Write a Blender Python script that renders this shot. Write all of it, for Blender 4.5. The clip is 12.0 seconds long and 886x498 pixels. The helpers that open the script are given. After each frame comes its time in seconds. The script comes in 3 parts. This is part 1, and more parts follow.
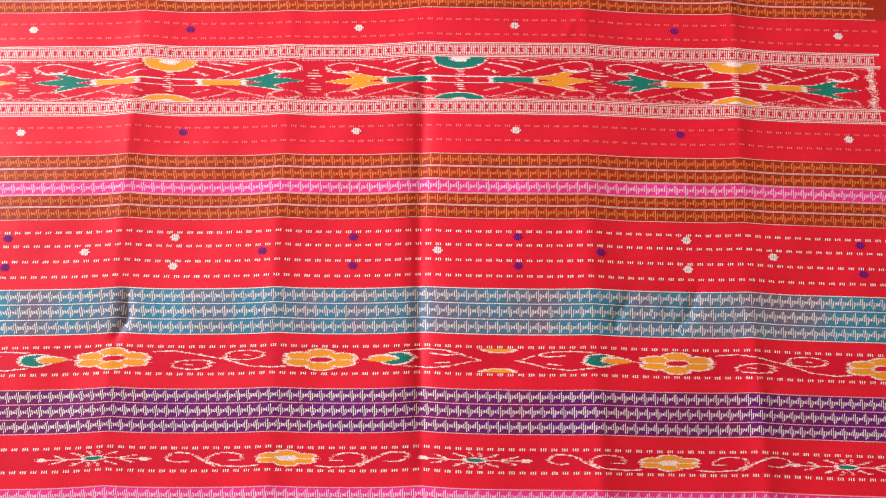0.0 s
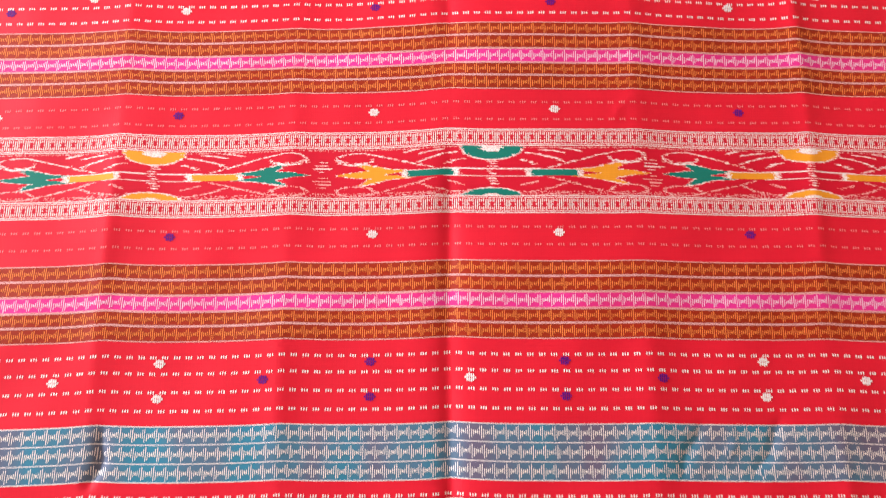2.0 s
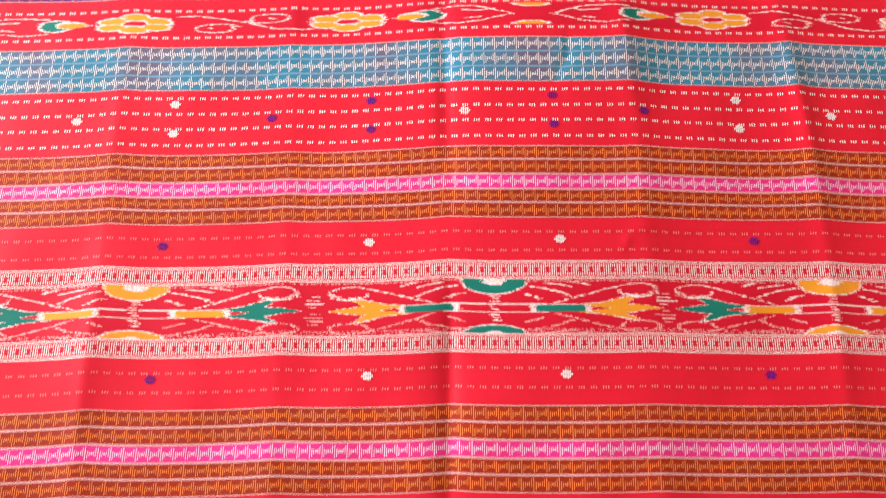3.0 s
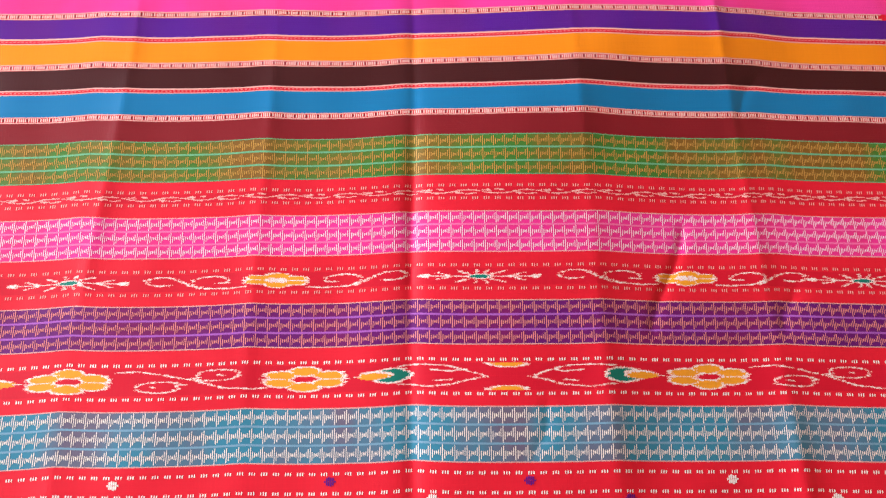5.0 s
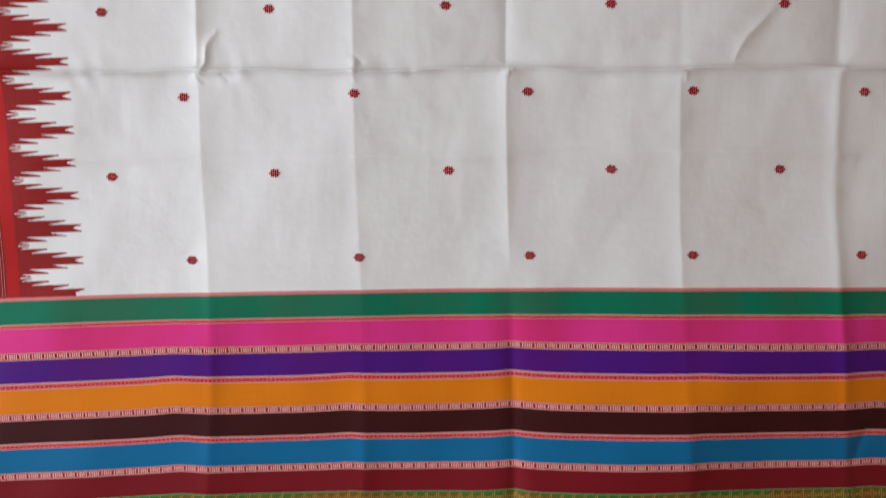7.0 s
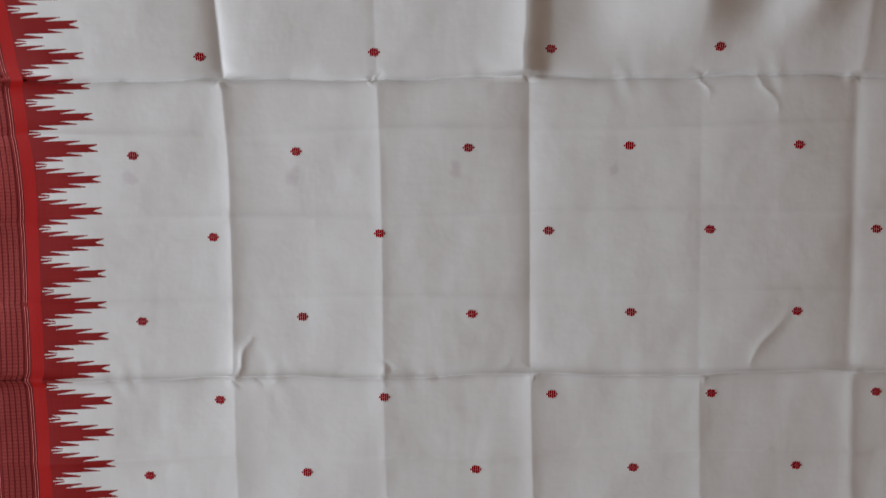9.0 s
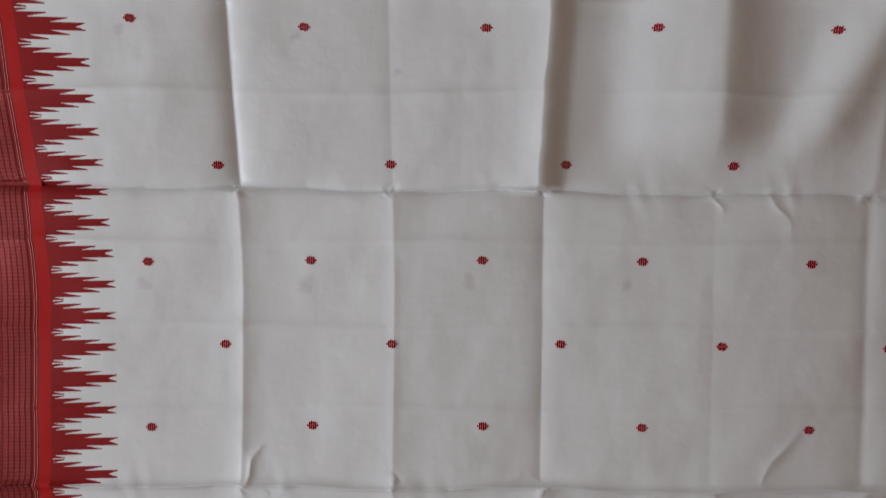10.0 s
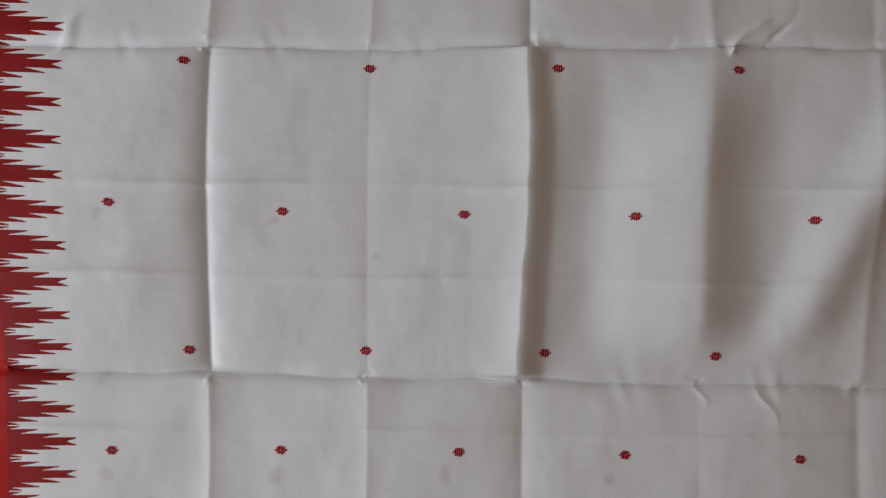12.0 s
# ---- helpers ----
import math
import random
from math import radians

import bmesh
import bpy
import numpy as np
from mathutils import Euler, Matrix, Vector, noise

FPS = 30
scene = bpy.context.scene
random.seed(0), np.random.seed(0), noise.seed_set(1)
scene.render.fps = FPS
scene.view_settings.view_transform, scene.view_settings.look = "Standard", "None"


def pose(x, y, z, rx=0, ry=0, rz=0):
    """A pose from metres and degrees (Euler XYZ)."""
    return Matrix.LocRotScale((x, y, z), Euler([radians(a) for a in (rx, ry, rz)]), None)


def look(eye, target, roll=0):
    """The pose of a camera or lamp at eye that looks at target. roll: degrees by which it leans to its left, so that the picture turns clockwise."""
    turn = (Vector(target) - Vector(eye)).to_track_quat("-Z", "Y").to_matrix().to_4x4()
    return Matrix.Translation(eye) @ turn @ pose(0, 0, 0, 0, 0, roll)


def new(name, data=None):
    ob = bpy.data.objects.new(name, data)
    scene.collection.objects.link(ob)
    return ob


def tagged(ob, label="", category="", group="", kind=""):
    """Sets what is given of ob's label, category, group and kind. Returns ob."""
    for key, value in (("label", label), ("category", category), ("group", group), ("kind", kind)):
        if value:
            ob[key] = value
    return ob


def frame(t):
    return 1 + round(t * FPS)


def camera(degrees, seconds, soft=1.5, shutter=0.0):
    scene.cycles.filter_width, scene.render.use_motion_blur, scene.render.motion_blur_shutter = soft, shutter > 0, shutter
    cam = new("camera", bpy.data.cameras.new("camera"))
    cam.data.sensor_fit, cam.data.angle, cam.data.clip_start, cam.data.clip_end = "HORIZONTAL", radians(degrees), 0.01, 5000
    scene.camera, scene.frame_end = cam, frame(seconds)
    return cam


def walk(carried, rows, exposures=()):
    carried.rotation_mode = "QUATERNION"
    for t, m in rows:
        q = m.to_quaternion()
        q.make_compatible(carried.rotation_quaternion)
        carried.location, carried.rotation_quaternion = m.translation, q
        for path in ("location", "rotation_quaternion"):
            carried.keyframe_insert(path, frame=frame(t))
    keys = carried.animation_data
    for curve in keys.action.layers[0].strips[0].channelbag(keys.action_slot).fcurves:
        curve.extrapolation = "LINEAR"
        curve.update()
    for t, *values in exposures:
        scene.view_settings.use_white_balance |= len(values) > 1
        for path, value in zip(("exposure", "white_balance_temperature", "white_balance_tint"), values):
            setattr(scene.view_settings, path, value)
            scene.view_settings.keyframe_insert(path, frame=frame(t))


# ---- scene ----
cam = camera(60.0, 12.0, soft=1.15, shutter=0.35)
EXPOSURES = [(0, 0.3), (2.7, 0.38), (5, 0.16), (5.6, -0.06), (6, -0.40), (6.5, -0.83), (7, -1.0), (7.7, -1.22), (9.3, -1.63), (12, -1.69)]  # seconds, stops
PATH = [  # seconds, place, turn
    (0, 0.1084, -0.3186, 0.8704, 11.42, 0.10, 0.24),
    (0.5, 0.1032, -0.2970, 0.8517, 11.69, -0.17, -0.08),
    (1, 0.0957, -0.2674, 0.8287, 11.93, -0.03, -0.21),
    (1.5, 0.0867, -0.2327, 0.7985, 12.34, -0.03, -0.22),
    (2, 0.0735, -0.1964, 0.7595, 13.39, 0.03, -0.36),
    (2.5, 0.0686, -0.1565, 0.7385, 15.98, 0.03, -0.33),
    (2.7, 0.0706, -0.1337, 0.7369, 16.26, -0.01, -0.43),
    (4.3, 0.0929, 0.1913, 0.7547, 15.66, 0.07, -1.07),
    (4.5, 0.1001, 0.2346, 0.7499, 15.83, -0.05, -1.09),
    (5, 0.1087, 0.3240, 0.7676, 14.16, -0.14, -0.81),
    (5.5, 0.0943, 0.4483, 0.7794, 8.83, -0.01, -0.41),
    (5.7, 0.0825, 0.5141, 0.7773, 7.24, -0.01, -0.28),
    (6, 0.0571, 0.6283, 0.7752, 4.27, 0.03, -0.80),
    (6.5, 0.0274, 0.8234, 0.7725, -1.72, 0.00, -1.04),
    (7, 0.0171, 0.9669, 0.7698, -5.58, -0.02, -1.22),
    (7.5, 0.0153, 1.0415, 0.7737, -3.63, -0.01, -1.65),
    (7.7, 0.0126, 1.0668, 0.7751, -3.03, 0.00, -1.66),
    (9.3, -0.0068, 1.2699, 0.7789, -2.89, 0.00, -1.38),
    (9.5, -0.0089, 1.2872, 0.7748, -2.66, -0.01, -1.09),
    (10, -0.0162, 1.3223, 0.7783, -0.74, -0.00, -0.33),
    (10.5, -0.0229, 1.3514, 0.7774, 1.60, 0.01, 0.18),
    (11, -0.0220, 1.3748, 0.7861, 3.68, -0.01, 0.10),
    (11.3, -0.0231, 1.3884, 0.7883, 4.77, -0.00, 0.17),
    (11.5, -0.0214, 1.3979, 0.7838, 5.23, 0.09, 0.18),
    (12, 0.0058, 1.4134, 0.7683, 6.46, -0.15, 0.17),
]
walk(cam, [(t, pose(*p)) for t, *p in PATH], EXPOSURES)

# ---- light ----
world = bpy.data.worlds.new("sky")
scene.world = world
world.use_nodes = True
wn = world.node_tree.nodes
sky = wn.new("ShaderNodeTexSky")
sky.sky_type, sky.sun_disc = "NISHITA", False
sky.sun_elevation, sky.sun_rotation = radians(38), radians(-80)
wn["Background"].inputs["Strength"].default_value = 0.1
world.node_tree.links.new(sky.outputs[0], wn["Background"].inputs["Color"])

# daylight of the sky entering by the window in the west wall
WINDOW_X, WINDOW_Y, WINDOW_Z = -2.3, 0.97, 1.1
day = bpy.data.lights.new("window_daylight", "AREA")
day.shape, day.size, day.size_y, day.energy, day.color = "RECTANGLE", 2.0, 1.3, 170.0, (0.862, 0.92, 1.0)
new("window_daylight", day).matrix_world = look((WINDOW_X + 0.03, WINDOW_Y, WINDOW_Z), (1.0, WINDOW_Y, WINDOW_Z))


# ---- materials ----
def silk(name, rgb, rough=0.5, vary=0.10, bump=0.25, sheen=0.04, metal=0.0, thread=None, share=0.0, spec=0.15):
    """Woven silk: fine weft and warp streaks, soft uneven dye, a low sheen. thread: colour of the crossing yarn, seen in patches."""
    m = bpy.data.materials.new(name)
    m.use_nodes = True
    nt = m.node_tree
    b = nt.nodes["Principled BSDF"]
    b.inputs["Roughness"].default_value = rough
    b.inputs["Metallic"].default_value = metal
    b.inputs["Sheen Weight"].default_value = sheen
    b.inputs["Sheen Roughness"].default_value = 0.4
    b.inputs["Specular IOR Level"].default_value = spec
    co = nt.nodes.new("ShaderNodeTexCoord")

    def streak(scale, detail):
        mp = nt.nodes.new("ShaderNodeMapping")
        mp.inputs["Scale"].default_value = scale
        nt.links.new(co.outputs["Object"], mp.inputs["Vector"])
        n = nt.nodes.new("ShaderNodeTexNoise")
        n.inputs["Scale"].default_value = 1.0
        n.inputs["Detail"].default_value = detail
        nt.links.new(mp.outputs[0], n.inputs["Vector"])
        return n.outputs["Fac"]

    def math_node(op, a, c):
        k = nt.nodes.new("ShaderNodeMath")
        k.operation = op
        for i, v in enumerate((a, c)):
            if isinstance(v, (int, float)):
                k.inputs[i].default_value = v
            else:
                nt.links.new(v, k.inputs[i])
        return k.outputs[0]

    weft, warp, cloud = streak((14, 900, 1), 2), streak((900, 9, 1), 2), streak((7, 9, 1), 3)
    total = math_node("ADD", math_node("ADD", math_node("MULTIPLY", weft, 0.4), math_node("MULTIPLY", warp, 0.35)), math_node("MULTIPLY", cloud, 0.5))
    value = math_node("ADD", math_node("MULTIPLY", math_node("SUBTRACT", total, 0.625), 2.6 * vary), 1.0)
    rgbn = nt.nodes.new("ShaderNodeRGB")
    rgbn.outputs[0].default_value = (*rgb, 1)
    colour = rgbn.outputs[0]
    if thread:
        mix = nt.nodes.new("ShaderNodeMixRGB")
        mix.inputs[2].default_value = (*thread, 1)
        patch = math_node("MINIMUM", math_node("MAXIMUM", math_node("ADD", math_node("MULTIPLY", streak((13, 4, 1), 2), 5.0), -2.1), 0.0), 1.0)
        nt.links.new(math_node("MULTIPLY", patch, 2 * share), mix.inputs[0])
        nt.links.new(colour, mix.inputs[1])
        colour = mix.outputs[0]
    sc = nt.nodes.new("ShaderNodeVectorMath")
    sc.operation = "SCALE"
    nt.links.new(colour, sc.inputs[0])
    nt.links.new(value, sc.inputs["Scale"])
    nt.links.new(sc.outputs[0], b.inputs["Base Color"])
    bp = nt.nodes.new("ShaderNodeBump")
    bp.inputs["Strength"].default_value = bump
    bp.inputs["Distance"].default_value = 0.0006
    nt.links.new(math_node("ADD", weft, math_node("MULTIPLY", warp, 0.7)), bp.inputs["Height"])
    nt.links.new(bp.outputs[0], b.inputs["Normal"])
    return m


RED_YARN = (0.60, 0.02, 0.03)
M = {
    "red": silk("red_silk", (0.64, 0.010, 0.027)),
    "crimson": silk("crimson_ikat_silk", (0.55, 0.006, 0.024)),
    "brown": silk("russet_brown_silk", (0.29, 0.022, 0.006), thread=(0.4, 0.02, 0.008), share=0.2),
    "pink": silk("bright_pink_silk", (0.74, 0.028, 0.25), thread=RED_YARN, share=0.15),
    "teal": silk("teal_blue_silk", (0.034, 0.19, 0.29), thread=(0.22, 0.03, 0.05), share=0.26),
    "purple": silk("purple_silk", (0.12, 0.007, 0.130), thread=(0.24, 0.01, 0.03), share=0.17),
    "orange": silk("orange_silk", (0.78, 0.22, 0.007), rough=0.40, spec=0.17),
    "green": silk("bottle_green_silk", (0.004, 0.18, 0.10), thread=(0.14, 0.03, 0.02), share=0.07, rough=0.40, spec=0.17),
    "blue": silk("azure_blue_silk", (0.006, 0.15, 0.34), rough=0.40, spec=0.17),
    "maroon": silk("maroon_silk", (0.195, 0.009, 0.015), rough=0.40, spec=0.17),
    "black": silk("dark_brown_silk", (0.048, 0.007, 0.008), rough=0.40, spec=0.17),
    "olive": silk("leaf_green_silk", (0.05, 0.165, 0.025), thread=(0.28, 0.05, 0.01), share=0.32),
    "magenta": silk("magenta_pink_silk", (0.78, 0.042, 0.28), thread=RED_YARN, share=0.15, rough=0.40, spec=0.17),
    "violet": silk("violet_silk", (0.075, 0.008, 0.22), thread=(0.14, 0.008, 0.08), share=0.1, rough=0.40, spec=0.17),
    "cream": silk("cream_silk_yarn", (0.77, 0.68, 0.65), vary=0.15, rough=0.5),
    "blush": silk("pale_pink_silk_yarn", (0.72, 0.36, 0.33), vary=0.15, rough=0.5),
    "petal": silk("pale_rose_yarn", (0.82, 0.56, 0.68), vary=0.15, rough=0.5),
    "rose": silk("rose_silk_yarn", (0.70, 0.22, 0.22), vary=0.15, rough=0.5),
    "gold": silk("orange_gold_yarn", (0.80, 0.21, 0.05), vary=0.2, rough=0.45),
    "straw": silk("straw_gold_yarn", (0.52, 0.27, 0.06), vary=0.2, rough=0.45),
    "mint": silk("pale_green_yarn", (0.13, 0.36, 0.19), vary=0.15, rough=0.5),
    "leaf": silk("teal_green_ikat_silk", (0.008, 0.16, 0.12)),
    "ochre": silk("ochre_ikat_silk", (0.74, 0.28, 0.02), vary=0.2),
    "ink": silk("dark_purple_yarn", (0.13, 0.006, 0.17), vary=0.2),
    "body": silk("off_white_silk", (0.84, 0.845, 0.845), vary=0.035, rough=0.38, bump=0.10, spec=0.32),
    "border": silk("brick_red_silk", (0.46, 0.009, 0.008)),
    "tooth": silk("faded_red_ikat_silk", (0.29, 0.012, 0.012), vary=0.3),
    "zari": silk("rosy_metallic_zari_weave", (0.25, 0.025, 0.023), rough=0.38, metal=0.3, vary=0.35),
    "shell": silk("shell_pink_yarn", (0.80, 0.52, 0.48), vary=0.15, rough=0.5),
    "lilac": silk("lilac_silk_yarn", (0.34, 0.09, 0.42), vary=0.15, rough=0.45),
    "slate": silk("slate_blue_silk_yarn", (0.16, 0.30, 0.42), vary=0.15, rough=0.45),
    "candy": silk("candy_pink_silk_yarn", (0.78, 0.14, 0.34), vary=0.15, rough=0.45),
    "zari_pale": silk("pale_zari_yarn", (0.34, 0.055, 0.05), rough=0.3, metal=0.3, vary=0.4),
    "seed": silk("crimson_yarn", (0.40, 0.012, 0.026), vary=0.2),
}


# faint rosy stains in the off-white silk
nt = M["body"].node_tree
principled = nt.nodes["Principled BSDF"]
ground_colour = principled.inputs["Base Color"].links[0].from_socket
co = nt.nodes.new("ShaderNodeTexCoord")
warpn = nt.nodes.new("ShaderNodeTexNoise")
warpn.inputs["Scale"].default_value = 55
nt.links.new(co.outputs["Object"], warpn.inputs["Vector"])
bend = nt.nodes.new("ShaderNodeVectorMath")
bend.operation = "MULTIPLY_ADD"
nt.links.new(warpn.outputs["Color"], bend.inputs[0])
bend.inputs[1].default_value, bend.inputs[2].default_value = (0.022, 0.022, 0), (-0.011, -0.011, 0)
moved = nt.nodes.new("ShaderNodeVectorMath")
nt.links.new(co.outputs["Object"], moved.inputs[0])
nt.links.new(bend.outputs[0], moved.inputs[1])
colour = ground_colour
for x, y, r in ((-0.322, 1.278, 0.015), (-0.158, 1.276, 0.014), (0.010, 1.281, 0.012), (0.172, 1.275, 0.011), (-0.062, 1.492, 0.011), (-0.165, 1.529, 0.010), (-0.345, 1.535, 0.011)):
    far = nt.nodes.new("ShaderNodeVectorMath")
    far.operation = "DISTANCE"
    flat = nt.nodes.new("ShaderNodeVectorMath")
    flat.operation = "MULTIPLY"
    flat.inputs[1].default_value = (1, 1, 0)
    nt.links.new(moved.outputs[0], flat.inputs[0])
    nt.links.new(flat.outputs[0], far.inputs[0])
    far.inputs[1].default_value = (x, y, 0)
    rng = nt.nodes.new("ShaderNodeMapRange")
    rng.interpolation_type = "SMOOTHSTEP"
    for key, value in (("From Min", 0.8 * r), ("From Max", 0.2 * r), ("To Min", 0.0), ("To Max", 0.22)):
        rng.inputs[key].default_value = value
    nt.links.new(far.outputs["Value"], rng.inputs["Value"])
    mix = nt.nodes.new("ShaderNodeMixRGB")
    mix.inputs[2].default_value = (0.48, 0.33, 0.42, 1)
    nt.links.new(rng.outputs[0], mix.inputs[0])
    nt.links.new(colour, mix.inputs[1])
    colour = mix.outputs[0]
nt.links.new(colour, principled.inputs["Base Color"])
# small crumples of the off-white silk
crumple = nt.nodes.new("ShaderNodeTexNoise")
crumple.inputs["Scale"].default_value, crumple.inputs["Detail"].default_value = 24, 3
nt.links.new(co.outputs["Object"], crumple.inputs["Vector"])
soft_bump = nt.nodes.new("ShaderNodeBump")
soft_bump.inputs["Strength"].default_value, soft_bump.inputs["Distance"].default_value = 0.5, 0.0035
nt.links.new(crumple.outputs["Fac"], soft_bump.inputs["Height"])
nt.links.new(soft_bump.outputs[0], principled.inputs["Normal"].links[0].from_node.inputs["Normal"])


def plain(name, rgb, rough, scale):
    m = bpy.data.materials.new(name)
    m.use_nodes = True
    nt = m.node_tree
    b = nt.nodes["Principled BSDF"]
    b.inputs["Roughness"].default_value = rough
    n = nt.nodes.new("ShaderNodeTexNoise")
    n.inputs["Scale"].default_value, n.inputs["Detail"].default_value = scale, 6
    r = nt.nodes.new("ShaderNodeValToRGB")
    r.color_ramp.elements[0].color = (*(c * 0.88 for c in rgb), 1)
    r.color_ramp.elements[1].color = (*(c * 1.08 for c in rgb), 1)
    nt.links.new(n.outputs["Fac"], r.inputs[0])
    nt.links.new(r.outputs[0], b.inputs["Base Color"])
    return m


# unseen north wall, kept white to throw light onto the silk's gloss
BOUNCE_WALL = plain("white_bounce_plaster", (0.78, 0.77, 0.75), 0.8, 9)
# unseen east wall, other walls, floor and ceiling: browned so bounce warms the shade
WARM_BOUNCE_WALL = plain("warm_bounce_plaster", (0.55, 0.30, 0.15), 0.8, 9)
PLASTER, FLOOR, CEILING, WOOD = plain("wall_plaster", (0.36, 0.26, 0.18), 0.8, 9), plain("floor_screed", (0.34, 0.24, 0.16), 0.6, 14), plain("ceiling_paint", (0.55, 0.48, 0.40), 0.85, 6), plain("window_paint", (0.6, 0.58, 0.54), 0.5, 30)


# ---- the room, out of view: closes in the light ----
def box(bm, lo, hi):
    v = [bm.verts.new((x, y, z)) for x in (lo[0], hi[0]) for y in (lo[1], hi[1]) for z in (lo[2], hi[2])]
    for f in ((0, 1, 3, 2), (4, 6, 7, 5), (0, 4, 5, 1), (2, 3, 7, 6), (0, 2, 6, 4), (1, 5, 7, 3)):
        bm.faces.new([v[i] for i in f])


def solid(name, boxes, material, label, parent=None):
    bm = bmesh.new()
    for lo, hi in boxes:
        box(bm, lo, hi)
    bmesh.ops.recalc_face_normals(bm, faces=bm.faces)
    me = bpy.data.meshes.new(name)
    bm.to_mesh(me)
    bm.free()
    me.materials.append(material)
    ob = new(name, me)
    ob.parent = parent
    return ob if parent else tagged(ob, label, kind="structure")


X0, X1, Y0, Y1, ZF, ZC, TH = WINDOW_X, 2.4, -1.8, 3.6, -0.018, 2.7, 0.15
wy0, wy1, wz0, wz1 = WINDOW_Y - 1.05, WINDOW_Y + 1.05, WINDOW_Z - 0.7, WINDOW_Z + 0.7
solid("floor", [((X0 - TH, Y0 - TH, ZF - 0.1), (X1 + TH, Y1 + TH, ZF))], FLOOR, "plain grey-brown floor under the spread saree")
solid("ceiling", [((X0 - TH, Y0 - TH, ZC), (X1 + TH, Y1 + TH, ZC + 0.12))], CEILING, "unseen plain ceiling, warm to tint the bounced light")
solid("wall_east", [((X1, Y0 - TH, ZF), (X1 + TH, Y1 + TH, ZC))], WARM_BOUNCE_WALL, "unseen plain wall, warm brown to tint the bounced light")
solid("wall_south", [((X0, Y0 - TH, ZF), (X1, Y0, ZC))], PLASTER, "plain plastered wall")
solid("wall_north", [((X0, Y1, ZF), (X1, Y1 + TH, ZC))], BOUNCE_WALL, "unseen plain wall, white to light the silk's gloss")
solid("wall_west", [((X0 - TH, Y0 - TH, ZF), (X0, wy0, ZC)), ((X0 - TH, wy1, ZF), (X0, Y1 + TH, ZC)), ((X0 - TH, wy0, ZF), (X0, wy1, wz0)), ((X0 - TH, wy0, wz1), (X0, wy1, ZC))], PLASTER, "plain plastered wall with a window opening")
window = tagged(new("window_1"), "wide window opening with a painted frame", kind="structure")
xs = (X0 - 0.10, X0 - 0.06)
solid("window_frame", [((xs[0], wy0, wz0), (xs[1], wy0 + 0.05, wz1)), ((xs[0], wy1 - 0.05, wz0), (xs[1], wy1, wz1)), ((xs[0], wy0 + 0.05, wz0), (xs[1], wy1 - 0.05, wz0 + 0.05)), ((xs[0], wy0 + 0.05, wz1 - 0.05), (xs[1], wy1 - 0.05, wz1)), ((xs[0], WINDOW_Y - 0.025, wz0 + 0.05), (xs[1], WINDOW_Y + 0.025, wz1 - 0.05))], WOOD, "", window)


# ---- the lie of the cloth ----
def step(a, lo, hi):
    t = np.clip((a - lo) / (hi - lo), 0, 1)
    return t * t * (3 - 2 * t)


FOLDS = ((1.069, -0.0155), (1.3715, -0.019), (1.714, 0.0))  # pressed cross folds: where, slope


def tent(d, w, e=0.003):
    return np.exp(-(np.sqrt(d * d + e * e) - e) / w)


def ridge(x, y, xa, ya, xb, yb, h, w):
    """A short ridge or groove between two points, fading to its ends."""
    dx, dy = xb - xa, yb - ya
    t = np.clip(((x - xa) * dx + (y - ya) * dy) / (dx * dx + dy * dy), 0, 1)
    d = np.hypot(x - xa - t * dx + 0.12 * dy * np.sin(5 * t + 40 * xa), y - ya - t * dy)
    return h * tent(d, w, 0.0008) * (1 - t) * np.clip(t * 6 + 0.3, 0, 1)


rnd = random.Random(11)
CROSSINGS = [(0.302, 1.704, 0.356, 1.752, 0.0075), (0.352, 1.716, 0.384, 1.768, -0.0045), (-0.392, 1.708, -0.370, 1.745, 0.0040)]
for f, m in FOLDS:
    for xk in (-0.226, -0.068, 0.085, 0.262, 0.42):
        xk = xk + 0.10 * (xk + 0.065) * (f > 1.6)
        for k in range(rnd.choice((2, 3, 4))):
            a, l = rnd.uniform(0, 2 * math.pi), rnd.uniform(0.010, 0.026)
            amount = 0.45 if f < 1.2 else 0.68
            CROSSINGS.append((xk + rnd.uniform(-0.006, 0.006), f + m * xk + rnd.uniform(-0.003, 0.003), xk + l * 0.8 * math.cos(a), f + m * xk + l * math.sin(a), amount * rnd.choice((1, 1, -1)) * rnd.uniform(0.0016, 0.0036)))
    for k in range(7):
        xk = rnd.uniform(-0.33, 0.5)
        CROSSINGS.append((xk, f + m * xk, xk + rnd.uniform(-0.02, 0.02), f + m * xk + rnd.choice((-1, 1)) * rnd.uniform(0.008, 0.018), rnd.choice((1, -1)) * rnd.uniform(0.0006, 0.0016)))


